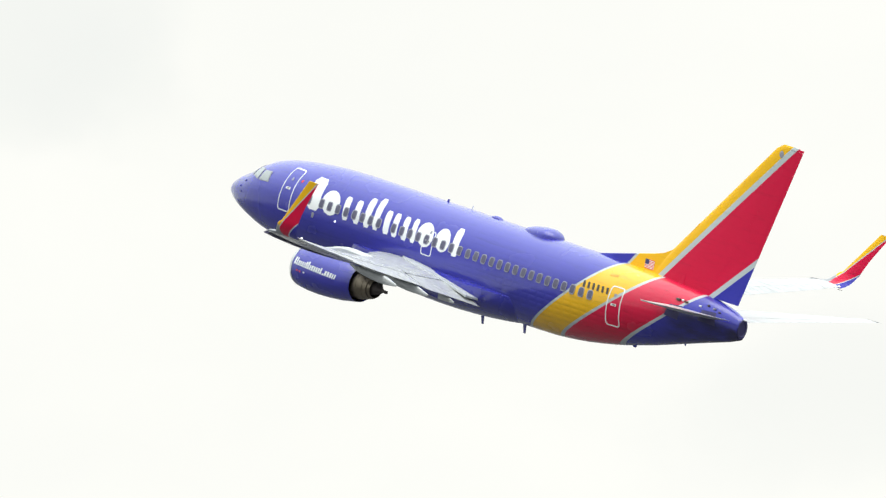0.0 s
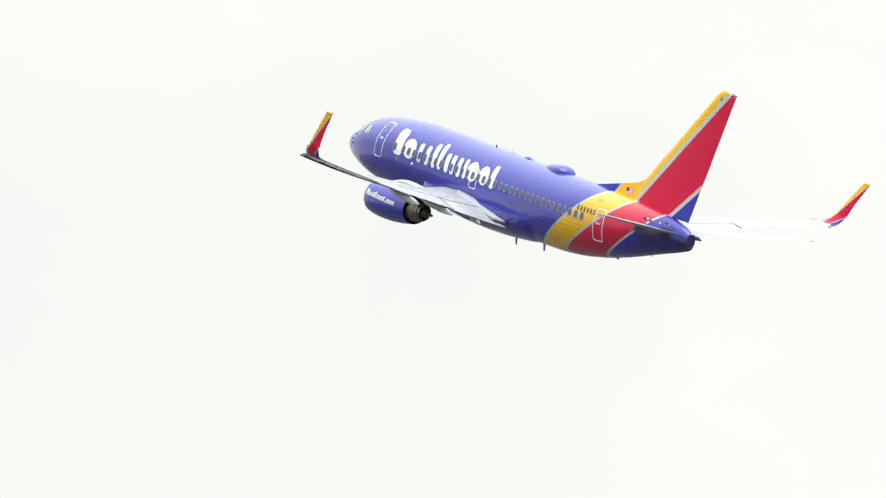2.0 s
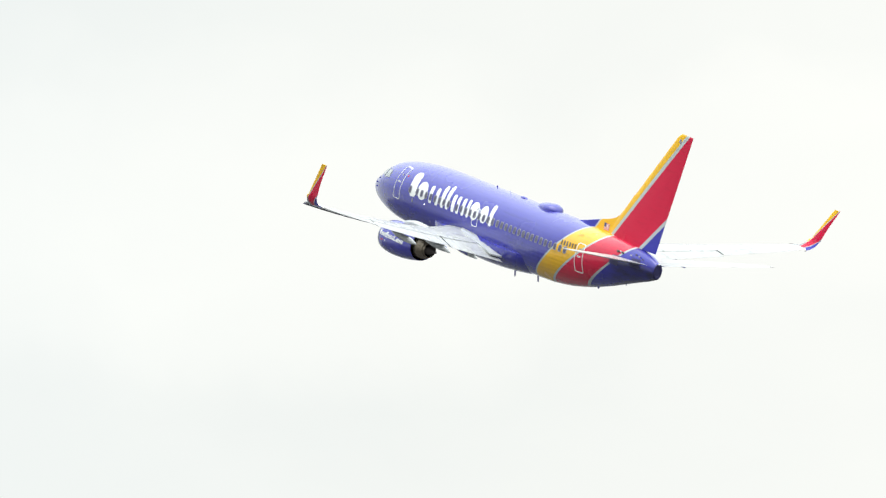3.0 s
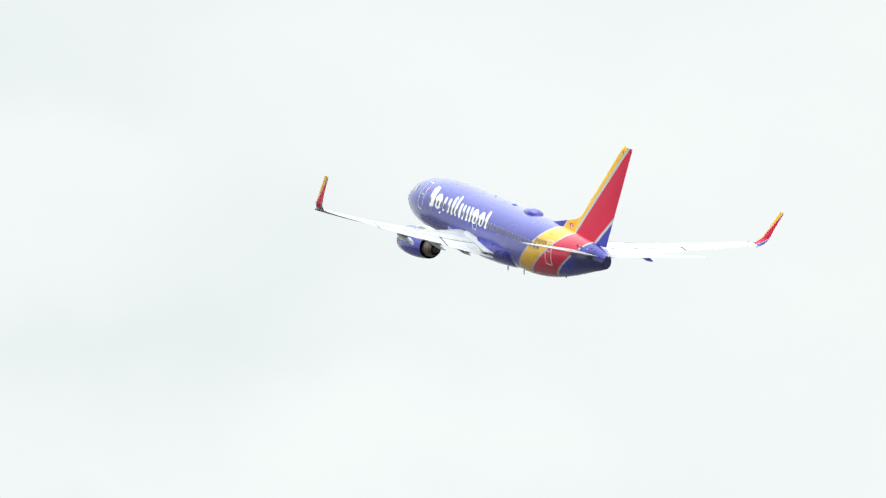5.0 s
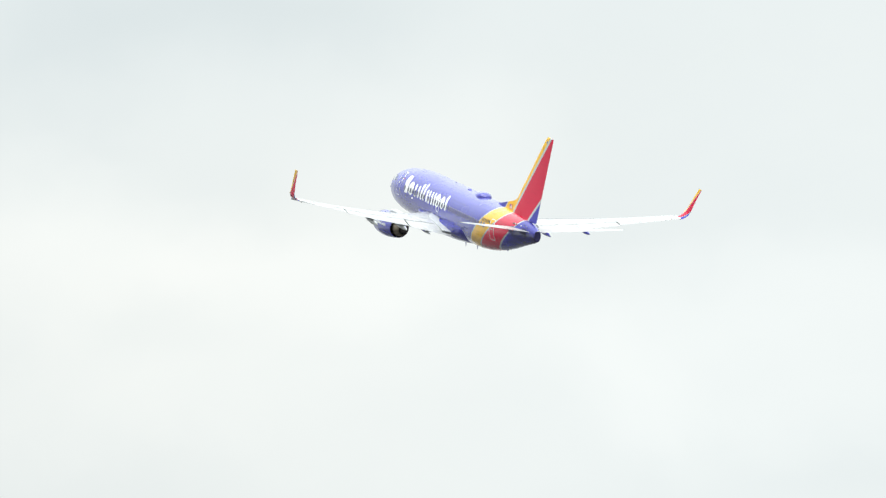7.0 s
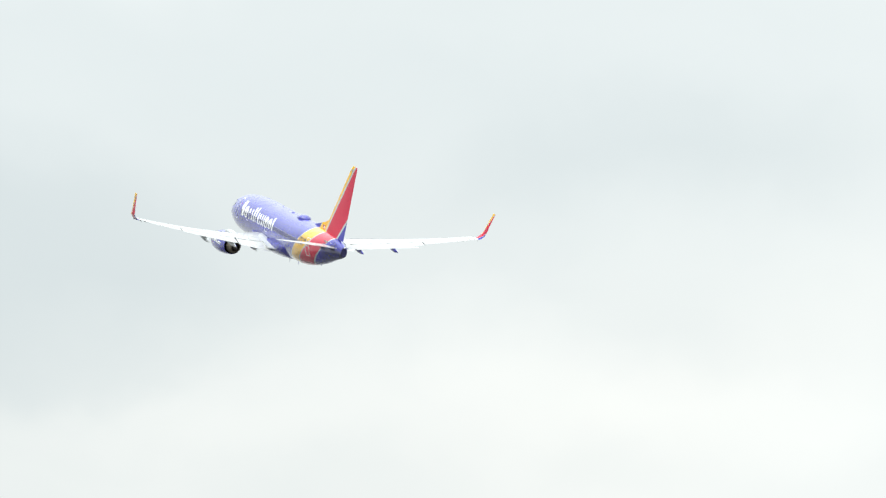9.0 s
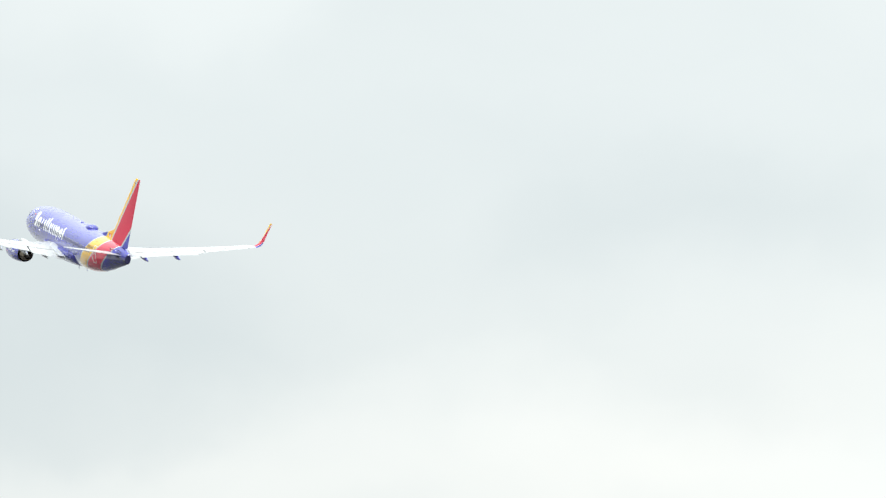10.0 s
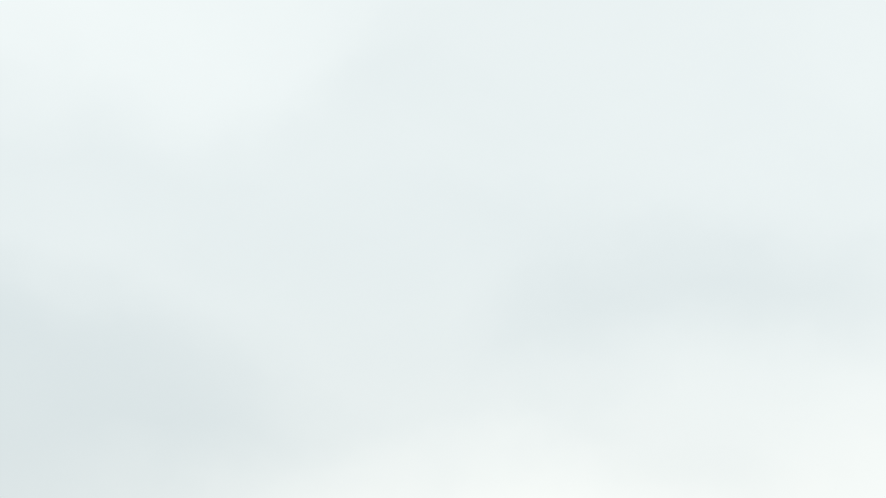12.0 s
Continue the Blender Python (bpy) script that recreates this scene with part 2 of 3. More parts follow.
# ---- the airliner: x forward, y to its left, z up; s is the station aft of the nose ----
MID = 16.0
airliner = tagged(new("airliner"), "blue twin-engined jet airliner with yellow and red tail bands, climbing", "airplane")
airliner.empty_display_size = 4.0


def part(name, verts, faces, mat, parent=airliner, label="", smooth=True, flip=False):
    """Links one mesh under a thing or a part. Vertices are (station, y, z)."""
    me = bpy.data.meshes.new(name)
    me.from_pydata([(MID - s, y, z) for s, y, z in verts], [], [f[::-1] if flip else f for f in faces])
    b = bmesh.new()
    b.from_mesh(me)
    bmesh.ops.recalc_face_normals(b, faces=b.faces)
    b.to_mesh(me)
    b.free()
    me.materials.append(mat)
    if smooth:
        me.shade_smooth()
        me.set_sharp_from_angle(angle=radians(38))
    ob = new(name, me)
    ob.parent = parent
    return tagged(ob, label)


def loft(rings, close=True, caps=True):
    """Skins rings of equally many points."""
    n, verts, faces = len(rings[0]), [], []
    for r in rings:
        verts += r
    for i in range(len(rings) - 1):
        for j in range(n if close else n - 1):
            k = (j + 1) % n
            faces.append([i * n + j, i * n + k, (i + 1) * n + k, (i + 1) * n + j])
    if caps:
        faces += [list(range(n)), [(len(rings) - 1) * n + j for j in range(n)]]
    return verts, faces


def glide(x, xs, ys):
    """Monotone cubic through the points."""
    d = [(ys[i + 1] - ys[i]) / (xs[i + 1] - xs[i]) for i in range(len(xs) - 1)]
    m = [d[0]] + [0 if d[i - 1] * d[i] <= 0 else 2 * d[i - 1] * d[i] / (d[i - 1] + d[i]) for i in range(1, len(d))] + [d[-1]]
    x = min(max(x, xs[0]), xs[-1])
    i = max(k for k in range(len(d)) if xs[k] <= x)
    h = xs[i + 1] - xs[i]
    t = (x - xs[i]) / h
    return (2 * t**3 - 3 * t * t + 1) * ys[i] + (t**3 - 2 * t * t + t) * h * m[i] + (3 * t * t - 2 * t**3) * ys[i + 1] + (t**3 - t * t) * h * m[i + 1]


STATION = (0, 0.15, 0.5, 1, 1.6, 2.4, 3.2, 4.2, 5.2, 6.8, 9, 20, 21.5, 23, 25, 27, 29, 30.5, 31.6, 32.2)
TOP = (-0.64, -0.36, -0.08, 0.22, 0.52, 1.02, 1.35, 1.57, 1.70, 1.83, 1.88, 1.88, 1.88, 1.88, 1.88, 1.86, 1.77, 1.60, 1.38, 1.16)
BOTTOM = (-0.64, -0.86, -1.06, -1.28, -1.49, -1.73, -1.91, -2.04, -2.10, -2.13, -2.13, -2.13, -2.11, -2.0, -1.70, -1.25, -0.70, -0.28, 0.02, 0.22)
HALF = (0.0, 0.2, 0.46, 0.78, 1.06, 1.36, 1.57, 1.74, 1.83, 1.88, 1.88, 1.88, 1.87, 1.82, 1.64, 1.34, 0.96, 0.68, 0.44, 0.3)


def section(s):
    top, bottom, half = (glide(s, STATION, v) for v in (TOP, BOTTOM, HALF))
    return half, bottom + 0.53 * (top - bottom), top, bottom


def skin(s, z, out=0.0):
    """The point of the fuselage's left side at a station and a height, moved outwards."""
    half, mid, top, bottom = section(s)
    h = (top - mid) if z > mid else (mid - bottom)
    r = max(0.0, 1 - ((z - mid) / h) ** 2) ** 0.5
    n = Vector((0, r / half, (z - mid) / h / h)).normalized() if r > 0.02 else Vector((0, 0, 1 if z > mid else -1))
    return Vector((s, half * r, z)) + n * out


def fuselage():
    rings = []
    stations = [0.004, 0.03, 0.08] + [0.15 * k for k in range(1, 42)] + [6.3 + 0.55 * k for k in range(26)] + [20.6 + 0.3 * k for k in range(39)] + [32.2]
    for s in stations:
        half, mid, top, bottom = section(s)
        ring = []
        for k in range(64):
            a = k * math.tau / 64
            ring.append((s, half * math.cos(a), mid + (top - mid if math.sin(a) > 0 else mid - bottom) * math.sin(a)))
        rings.append(ring)
    return part("fuselage", *loft(rings), M_BODY, label="glossy blue fuselage with raked yellow and red bands edged silver")


body = fuselage()


def plate(outline, name, mat, parent, label="", out=0.012, side=1, depth=0.03):
    """A plate that follows the fuselage: outline is a function (u, v in 0..1) to a station and a height."""
    nu, nv = 4, 8
    verts, faces = [], []
    for lift_ in (out, out - depth):
        for j in range(nv + 1):
            for i in range(nu + 1):
                s, z = outline(i / nu, j / nv)
                p = skin(s, z, lift_)
                verts.append((p.x, p.y * side, p.z))
    w, count = nu + 1, (nu + 1) * (nv + 1)
    for j in range(nv):
        for i in range(nu):
            a = j * w + i
            faces.append([a, a + 1, a + w + 1, a + w])
    edge = [i for i in range(w)] + [j * w + nu for j in range(1, nv + 1)] + [nv * w + i for i in range(nu - 1, -1, -1)] + [j * w for j in range(nv - 1, 0, -1)]
    for a, b in zip(edge, edge[1:] + edge[:1]):
        faces.append([a, b, b + count, a + count])
    return part(name, verts, faces, mat, parent, label)


def quad(a, b, c, d):
    """Corners (station, height): lower front, lower rear, upper rear, upper front."""
    def f(u, v):
        return tuple((1 - v) * ((1 - u) * a[k] + u * b[k]) + v * ((1 - u) * d[k] + u * c[k]) for k in (0, 1))
    return f


def stroke(s0, z0, s1, z1, wide):
    """A slanted bar with rounded ends."""
    long_ = math.hypot(s1 - s0, z1 - z0)

    def f(u, v):
        end = min(v, 1 - v) * long_ / (wide * 0.3)
        k = 1.0 if end >= 1 else 0.6 + 0.4 * (1 - (1 - end) ** 2) ** 0.5
        return s0 + (s1 - s0) * v + (u - 0.5) * wide * k, z0 + (z1 - z0) * v
    return f


# ---- wings ----


def foil(c0=0.0, c1=1.0, thick=0.12, n=12):
    """A wing section from c0 to c1 of the chord, as (along, up) in chords; upper side from the rear to the front, then the lower one."""
    def half(x):
        return 5 * thick * (0.2969 * x**0.5 - 0.126 * x - 0.3516 * x * x + 0.2843 * x**3 - 0.1026 * x**4)
    xs = [c0 + (c1 - c0) * (0.5 - 0.5 * math.cos(math.pi * k / n)) for k in range(n + 1)]
    camber = [0.06 * x * (1 - x) for x in xs]
    up = [(x, c + half(x)) for x, c in zip(xs, camber)]
    low = [(x, c - 0.75 * half(x) - 0.0004) for x, c in zip(xs, camber)]
    return up[::-1] + low[1:-1] if c0 == 0 else up[::-1] + low


def wing_row(y):
    """Leading edge station, trailing edge station and height of the wing at a distance from the keel."""
    front = 13.6 + 0.53 * (y - 5.0) - (0.28 * max(0.0, 5.0 - y) ** 1.15)
    rear = 18.44 + 0.07 * (y - 1.9) if y < 5.8 else 18.71 + 0.28 * (y - 5.8)
    k = y - 1.9
    return front, rear, -1.36 + 0.105 * k + 0.0039 * k * k


def wing_ring(y, c0, c1, side, drop=0.0, aft=0.0, turn=0.0, thick=None):
    front, rear, z = wing_row(y)
    chord = rear - front
    t = thick if thick else 0.128 - 0.0022 * y
    set_ = radians(2.4 - 0.34 * y)
    ring = []
    for a, b in foil(c0, c1, t):
        u, v = (a - c0) * chord, b * chord
        u, v = u * math.cos(turn) + v * math.sin(turn), v * math.cos(turn) - u * math.sin(turn)
        u += c0 * chord + aft
        ring.append((front + u, y * side, z + (v - drop) - (u - 0.4 * chord) * math.tan(set_)))
    return ring


def steps(a, b, n):
    return [a + (b - a) * k / n for k in range(n + 1)]


def wing(side):
    box = part("wing", *loft([wing_ring(y, 0.0, 0.70, side) for y in steps(1.2, 16.7, 26)]), M_WING, label="swept light grey wing with weathered upper skin")

    def surface(name, y0, y1, c0, c1, drop, aft, turn, mat, label, n=5):
        part(name, *loft([wing_ring(y, c0, c1, side, drop, aft, radians(turn)) for y in steps(y0, y1, n)]), mat, box, label)

    surface("flap", 2.0, 5.7, 0.70, 1.0, 0.03, 0.12, 5.0, M_FLAP, "grey inboard flap slightly lowered")
    surface("flap", 5.9, 11.9, 0.71, 1.0, 0.01, 0.07, 3.5, M_FLAP, "grey outboard flap slightly lowered")
    surface("aileron", 12.0, 16.0, 0.705, 1.0, 0.0, 0.0, 1, M_WING, "grey aileron")
    surface("wing_tip_panel", 16.02, 16.7, 0.70, 1.0, 0.0, 0.0, 0, M_WING, "")
    for y0, y9 in ((2.75, 4.1), (4.15, 5.6), (5.9, 7.32), (7.45, 8.87), (9.0, 10.42), (10.5, 11.85)):
        rings = []
        for y in steps(y0, y9, 2):
            front, rear, z = wing_row(y)
            ch = rear - front
            top = wing_ring(y, 0.0, 1.0, side)
            up = [q for q in top[:13]]
            pts = []
            for c in (0.58, 0.65, 0.735):
                s = front + c * ch
                zz = np.interp(s, [q[0] for q in up[::-1]], [q[2] for q in up[::-1]])
                pts.append((s, y * side, zz + 0.012))
            rings.append(pts + [(s, yy, zz - 0.05) for s, yy, zz in pts[::-1]])
        part("spoiler", *loft(rings), M_FLAP, box, "grey spoiler panel lying flush")
    for y0, y1 in ((6.2, 9.0), (9.05, 11.9), (11.95, 14.6), (14.65, 16.6)):
        rings = []
        for y in steps(y0, y1, 3):
            r = wing_ring(y, 0.0, 0.17, side, turn=radians(-6))
            rings.append([(q - 0.30, yy, zz - 0.11) for q, yy, zz in r])
        part("slat", *loft(rings), M_SLAT, box, "extended dark-backed leading edge slat")
    # fillet panel between the wing's upper skin and the body
    rings = []
    for y, c0 in ((1.75, 0.30), (2.15, 0.34), (2.5, 0.42), (2.72, 0.52)):
        front, rear, z = wing_row(y)
        up = wing_ring(y, 0.0, 1.0, side)[:13][::-1]
        pts = []
        for c in steps(c0, 0.97, 8):
            s = front + c * (rear - front)
            pts.append((s, y * side, float(np.interp(s, [q[0] for q in up], [q[2] for q in up])) + 0.03 + 0.12 * max(0.0, 2.3 - y) * (1 - c)))
        rings.append(pts + [(s, yy, zz - 0.09) for s, yy, zz in pts[::-1]])
    part("root_fillet", *loft(rings), M_UNDER, box, "pale fillet panel between wing and body")
    # winglet: the tip sweeps up in a curve
    rings = []
    f0, r0, z0 = wing_row(16.7)
    for k in range(15):
        u = k / 14
        bend = min(1.0, u / 0.34)
        ang = radians(13 + 68 * bend)
        if u <= 0.34:
            a = radians(13) + radians(68) * bend / 2
            arc = u * 3.22
            y, z = 16.7 + arc * math.cos(a) * 0.92, z0 + arc * math.sin(a)
            y1, z1 = y, z
        else:
            d = (u - 0.34) * 3.22
            y, z = y1 + d * math.cos(ang), z1 + d * math.sin(ang)
        front = glide(u, (0, 0.07, 0.2, 0.4, 1), (f0, 20.42, 20.74, 21.2, 22.58))
        rear = glide(u, (0, 0.2, 0.5, 1), (r0, r0 + 0.20, r0 + 0.53, 23.16))
        chord = rear - front
        rings.append([(front + a * chord, (y - math.sin(ang) * b * chord) * side, z + math.cos(ang) * b * chord) for a, b in foil(0, 1, 0.09)])
    part("winglet", *loft(rings), M_WINGLET, box, "upturned winglet with yellow, red and blue bands")
    # flap track fairings
    for y, s0, s1, z1, r in FAIRINGS:
        front, rear, z = wing_row(y)
        rings = []
        for k in range(15):
            u = k / 14
            s = s0 + (s1 - s0) * u
            w = r * (0.12 + 0.88 * min(1.0, u / 0.3) ** 0.6) * (1.0 if u < 0.68 else 1 - 0.94 * ((u - 0.68) / 0.32) ** 1.1)
            hi = glide(u, (0, 0.72, 1), (z - 0.10, z - 0.13, z1 + 0.0))
            lo = glide(u, (0, 0.3, 0.72, 1), (z - 0.18, z - 0.40, z - 0.50, z1 - 0.09))
            c, h = (hi + lo) / 2, (hi - lo) / 2
            rings.append([(s, (y + w * math.copysign(abs(math.cos(a)) ** 0.7, math.cos(a))) * side, c + h * math.copysign(abs(math.sin(a)) ** 0.8, math.sin(a))) for a in (j * math.tau / 16 for j in range(16))])
        ob = part("flap_track_fairing", *loft(rings), M_UNDER, box, "pointed flap track fairing, grey outside and blue inside")
        ob.data.materials.append(M_BLUE)
        for face in ob.data.polygons:
            face.material_index = 1 if face.normal.y * side < -0.05 or (y < 5 and MID - face.center.x < s1 - 0.9) else 0
    rings = []
    for k in range(7):
        r = 0.03 * math.sin(math.pi * (0.08 + 0.84 * k / 6)) ** 0.7
        rings.append([(r0 - 0.06 + 0.018 * k, side * (16.6 + r * math.cos(a)), z0 + 0.10 + r * 0.8 * math.sin(a)) for a in (j * math.tau / 10 for j in range(10))])
    part("navigation_lamp", *loft(rings), M_GLOW, box, "white rear navigation lamp")
    part("static_wick", *loft([[(r0 - 0.05 + d, side * (16.6 + e * 0.012), z0 - 0.05 + g * 0.012) for e, g in ((-1, 0), (0, 1), (1, 0), (0, -1))] for d in (0, 0.25)]), M_INK, box)
    return box


FAIRINGS = [(4.0, 15.9, 18.95, -1.52, 0.17), (6.3, 16.3, 19.6, -1.18, 0.16), (9.3, 17.6, 20.6, -0.70, 0.15)]
wings = [wing(1), wing(-1)]


def belly_fairing():
    rings = []
    for k in range(25):
        u = k / 24
        s = 9.6 + 10.6 * u
        f = max(0.0, math.sin(math.pi * u)) ** 0.55
        ring = []
        for j in range(25):
            a = math.pi + math.pi * j / 24
            ring.append((s, (1.55 + 0.62 * f) * math.cos(a), -0.95 + (0.95 + 0.52 * f) * math.sin(a)))
        rings.append(ring + [(s, 0.8, -0.6), (s, -0.8, -0.6)])
    part("wing_root_fairing", *loft(rings), M_BLUE, label="blue fairing blending wing and belly")


belly_fairing()

# ---- engines ----


def spun(profile, y, z, tilt, n=40, squash=0.0, base=11.0):
    rings = []
    for s, r in profile:
        ring = []
        for k in range(n):
            a = k * math.tau / n
            low = 1 - squash if math.sin(a) < 0 else 1.0
            ring.append((s, y + r * math.cos(a), z + (s - base) * tilt + r * math.sin(a) * low))
        rings.append(ring)
    return loft(rings, caps=False)


def engine(side):
    y, z, tilt = 4.84 * side, -2.0, 0.01
    cowl = [(11.9, 0.72), (10.9, 0.76), (10.46, 0.80), (10.30, 0.85), (10.26, 0.90), (10.32, 0.955), (10.6, 1.03), (11.1, 1.08), (11.7, 1.10), (12.4, 1.08), (13.2, 1.01), (13.9, 0.90), (14.12, 0.855), (14.10, 0.835), (13.8, 0.86), (12.8, 0.90)]
    cowl = [(14.12 + (q - 14.12) * 0.965, r * 0.965) for q, r in cowl]
    root = part("engine", *spun(cowl, y, z, tilt, squash=0.05), M_BLUE, label="blue turbofan nacelle slung under the wing")
    lip = [(10.48, 0.79), (10.30, 0.85), (10.255, 0.90), (10.315, 0.96), (10.46, 1.0), (10.45, 0.985), (10.34, 0.94)]
    part("inlet_lip", *spun([(14.114 + (q - 14.12) * 0.965, r * 0.965 + 0.006) for q, r in lip], y, z, tilt, squash=0.05), M_BARE, root, "polished bare metal intake lip")
    part("core_cowl", *spun([(12.8, 0.60), (13.6, 0.68), (14.1, 0.66), (14.4, 0.59), (14.7, 0.52), (14.84, 0.49), (14.84, 0.46), (14.5, 0.46)], y, z, tilt), M_HOT, root, "heat-stained brown metal core cowl")
    part("fan_duct", *spun([(12.85, 0.89), (12.87, 0.55)], y, z, tilt), M_DARK, root, "dark bypass duct")
    part("exhaust_nozzle", *spun([(14.5, 0.5), (14.82, 0.455), (15.0, 0.405), (14.99, 0.385), (14.5, 0.40)], y, z, tilt), M_HOT, root, "sooty exhaust nozzle")
    part("exhaust_plug", *spun([(14.4, 0.36), (14.8, 0.34), (15.1, 0.24), (15.36, 0.13), (15.42, 0.075), (15.68, 0.065), (15.70, 0.005)], y, z, tilt), M_DARK, root, "dark conical exhaust plug")
    for s in (14.3, 14.6):
        r = 0.62 if s < 14.5 else 0.55
        part("cowl_ring", *spun([(s - 0.02, r - 0.03), (s - 0.015, r + 0.012), (s + 0.015, r + 0.004), (s + 0.02, r - 0.04)], y, z, tilt), M_HOT, root, "worn metal band")
    part("fan_face", *spun([(11.0, 0.77), (10.95, 0.3), (10.7, 0.12), (10.55, 0.01)], y, z, tilt), M_DARK, root, "dark fan with spinner")
    # pylon from the nacelle up over the leading edge
    rings = []
    for k in range(11):
        u = k / 10
        s = 11.3 + 4.6 * u
        w = 0.24 * math.sin(math.pi * (0.1 + 0.88 * u)) + 0.02
        top = glide(u, (0, 0.35, 0.6, 1), (-0.98, -0.62, -0.66, -1.05))
        low = glide(u, (0, 0.45, 0.75, 1), (-1.1, -1.2, -1.3, -1.2))
        rings.append([(s, y + w * e, low if g < 0 else top - 0.09 * (abs(e) > 0.9)) for e, g in ((-1, -1), (1, -1), (1, 1), (0.6, 1), (-0.6, 1), (-1, 1))])
    part("pylon", *loft(rings), M_UNDER, root, "light grey engine pylon over the leading edge")
    # painted name on the cowl as plain bars
    x = 10.72
    for thin, tall in LETTERS_SMALL:
        wide = thin * 1.15
        verts = []
        for d in (0.012, -0.012):
            for j in range(5):
                a = radians(6) - 0.05 * (x - 10.7) + tall * 0.85 * (j / 4) / 1.1
                for e in (0, 1):
                    s = x + wide * e + 0.03 * j / 4
                    r = glide(s, [q[0] for q in cowl[4:12]], [q[1] for q in cowl[4:12]]) + d
                    verts.append((s, y + side * r * math.cos(a), z + (s - 11) * tilt + r * math.sin(a)))
        faces = [[2 * j, 2 * j + 1, 2 * j + 3, 2 * j + 2] for j in range(4)]
        edge = [0, 1, 3, 5, 7, 9, 8, 6, 4, 2]
        faces += [[p, q, q + 10, p + 10] for p, q in zip(edge, edge[1:] + edge[:1])]
        part("painted_bar", verts, faces, M_WHITE, root, "white painted bar", smooth=False)
        x += wide + 0.05
    for q in (10.95, 11.15, 11.42):
        ring = []
        for d in (0.01, -0.02):
            for a, e in ((-0.16, 0), (-0.16, 0.1), (-0.10, 0.1), (-0.10, 0)):
                r = glide(q + e, [v[0] for v in cowl[4:12]], [v[1] for v in cowl[4:12]]) + d
                ring.append((q + e, y + side * r * math.cos(a), z + r * math.sin(a)))
        part("service_mark", ring, [[0, 1, 2, 3], [4, 5, 6, 7], [0, 1, 5, 4], [1, 2, 6, 5], [2, 3, 7, 6], [3, 0, 4, 7]], M_REDMARK if q < 11.3 else M_WHITE, root, smooth=False)
    return root


LETTERS_SMALL = [(0.085, 0.42), (0.06, 0.42), (0.075, 0.28), (0.06, 0.28), (0.075, 0.28), (0.055, 0.28), (0.08, 0.36), (0.07, 0.42), (0.06, 0.27), (0.08, 0.28), (0.07, 0.28), (0.08, 0.28), (0.07, 0.28), (0.07, 0.34), (0.08, 0.1), (0.09, 0.28), (0.09, 0.28), (0.08, 0.28), (0.06, 0.28), (0.06, 0.28)]
engines = [engine(1), engine(-1)]

# ---- tail ----


def fin_front(z):
    return 27.10 + (z - 2.88) * (32.12 - 27.10) / (8.82 - 2.88)


def fin_rear(z):
    return 31.66 + (z - 1.53) * (33.54 - 31.66) / (8.80 - 1.53)


def upright(z, c0, c1, front=None):
    a, b = front if front else fin_front(z), fin_rear(z)
    ch = b - a
    return [(a + u * ch, v * ch, z) for u, v in [(u, v - 0.06 * u * (1 - u)) for u, v in foil(c0, c1, 0.085)]]


def even(ring):
    """Makes a section the same on both flanks."""
    return [(s, y * (1.0 if y >= 0 else 4 / 3), z) for s, y, z in ring]


levels = steps(0.9, 8.6, 14)
rings = [even(upright(z, 0, 0.68)) for z in levels]
rings.append([(s + 0.10, y * 0.8, 8.78) for s, y, z in even(upright(8.78, 0, 0.68))])
rings.append([(s + 0.25, y * 0.25, 8.86) for s, y, z in even(upright(8.78, 0, 0.66))])
fin = part("fin", *loft(rings), M_FIN, label="tall swept tail fin, yellow and red with silver stripes")
rings = [even(upright(z, 0.6805, 1.0)) for z in steps(1.62, 8.72, 8)]
part("rudder", *loft(rings), M_FIN, fin, "red and blue rudder")
part("fin_tip_cap", *loft([[(s, y * k, z) for s, y, z in even(upright(zz, 0.3, 1.0))] for zz, k in ((8.73, 1.0), (8.80, 0.9), (8.83, 0.3))]), M_FIN, fin)
# dorsal fillet ahead of the fin
rings = []
for k in range(11):
    u = k / 10
    s = 22.9 + 5.6 * u
    top = glide(s, (22.9, 25.3, 27.1, 28.5), (1.86, 2.42, 2.92, 4.5))
    w = 0.03 + 0.15 * u
    rings.append([(s, -w * 1.5, 1.5), (s, -w, (1.5 + top) / 2), (s, -w * 0.45, top - 0.02), (s, 0, top), (s, w * 0.45, top - 0.02), (s, w, (1.5 + top) / 2), (s, w * 1.5, 1.5)])
part("dorsal_fin", *loft(rings), M_FIN, fin, "dorsal fillet, blue turning yellow")


def lamp_cover(side):
    verts, faces = loft([[(32.35 + 0.13 * math.cos(a) * k, side * (0.07 + (1 - k) * 0.025), 8.42 + 0.16 * math.sin(a) * k) for a in (j * math.tau / 12 for j in range(12))] for k in (1.0, 0.6)])
    part("lamp_cover", verts, faces, M_FRAME, fin, "small grey fin-tip fitting")


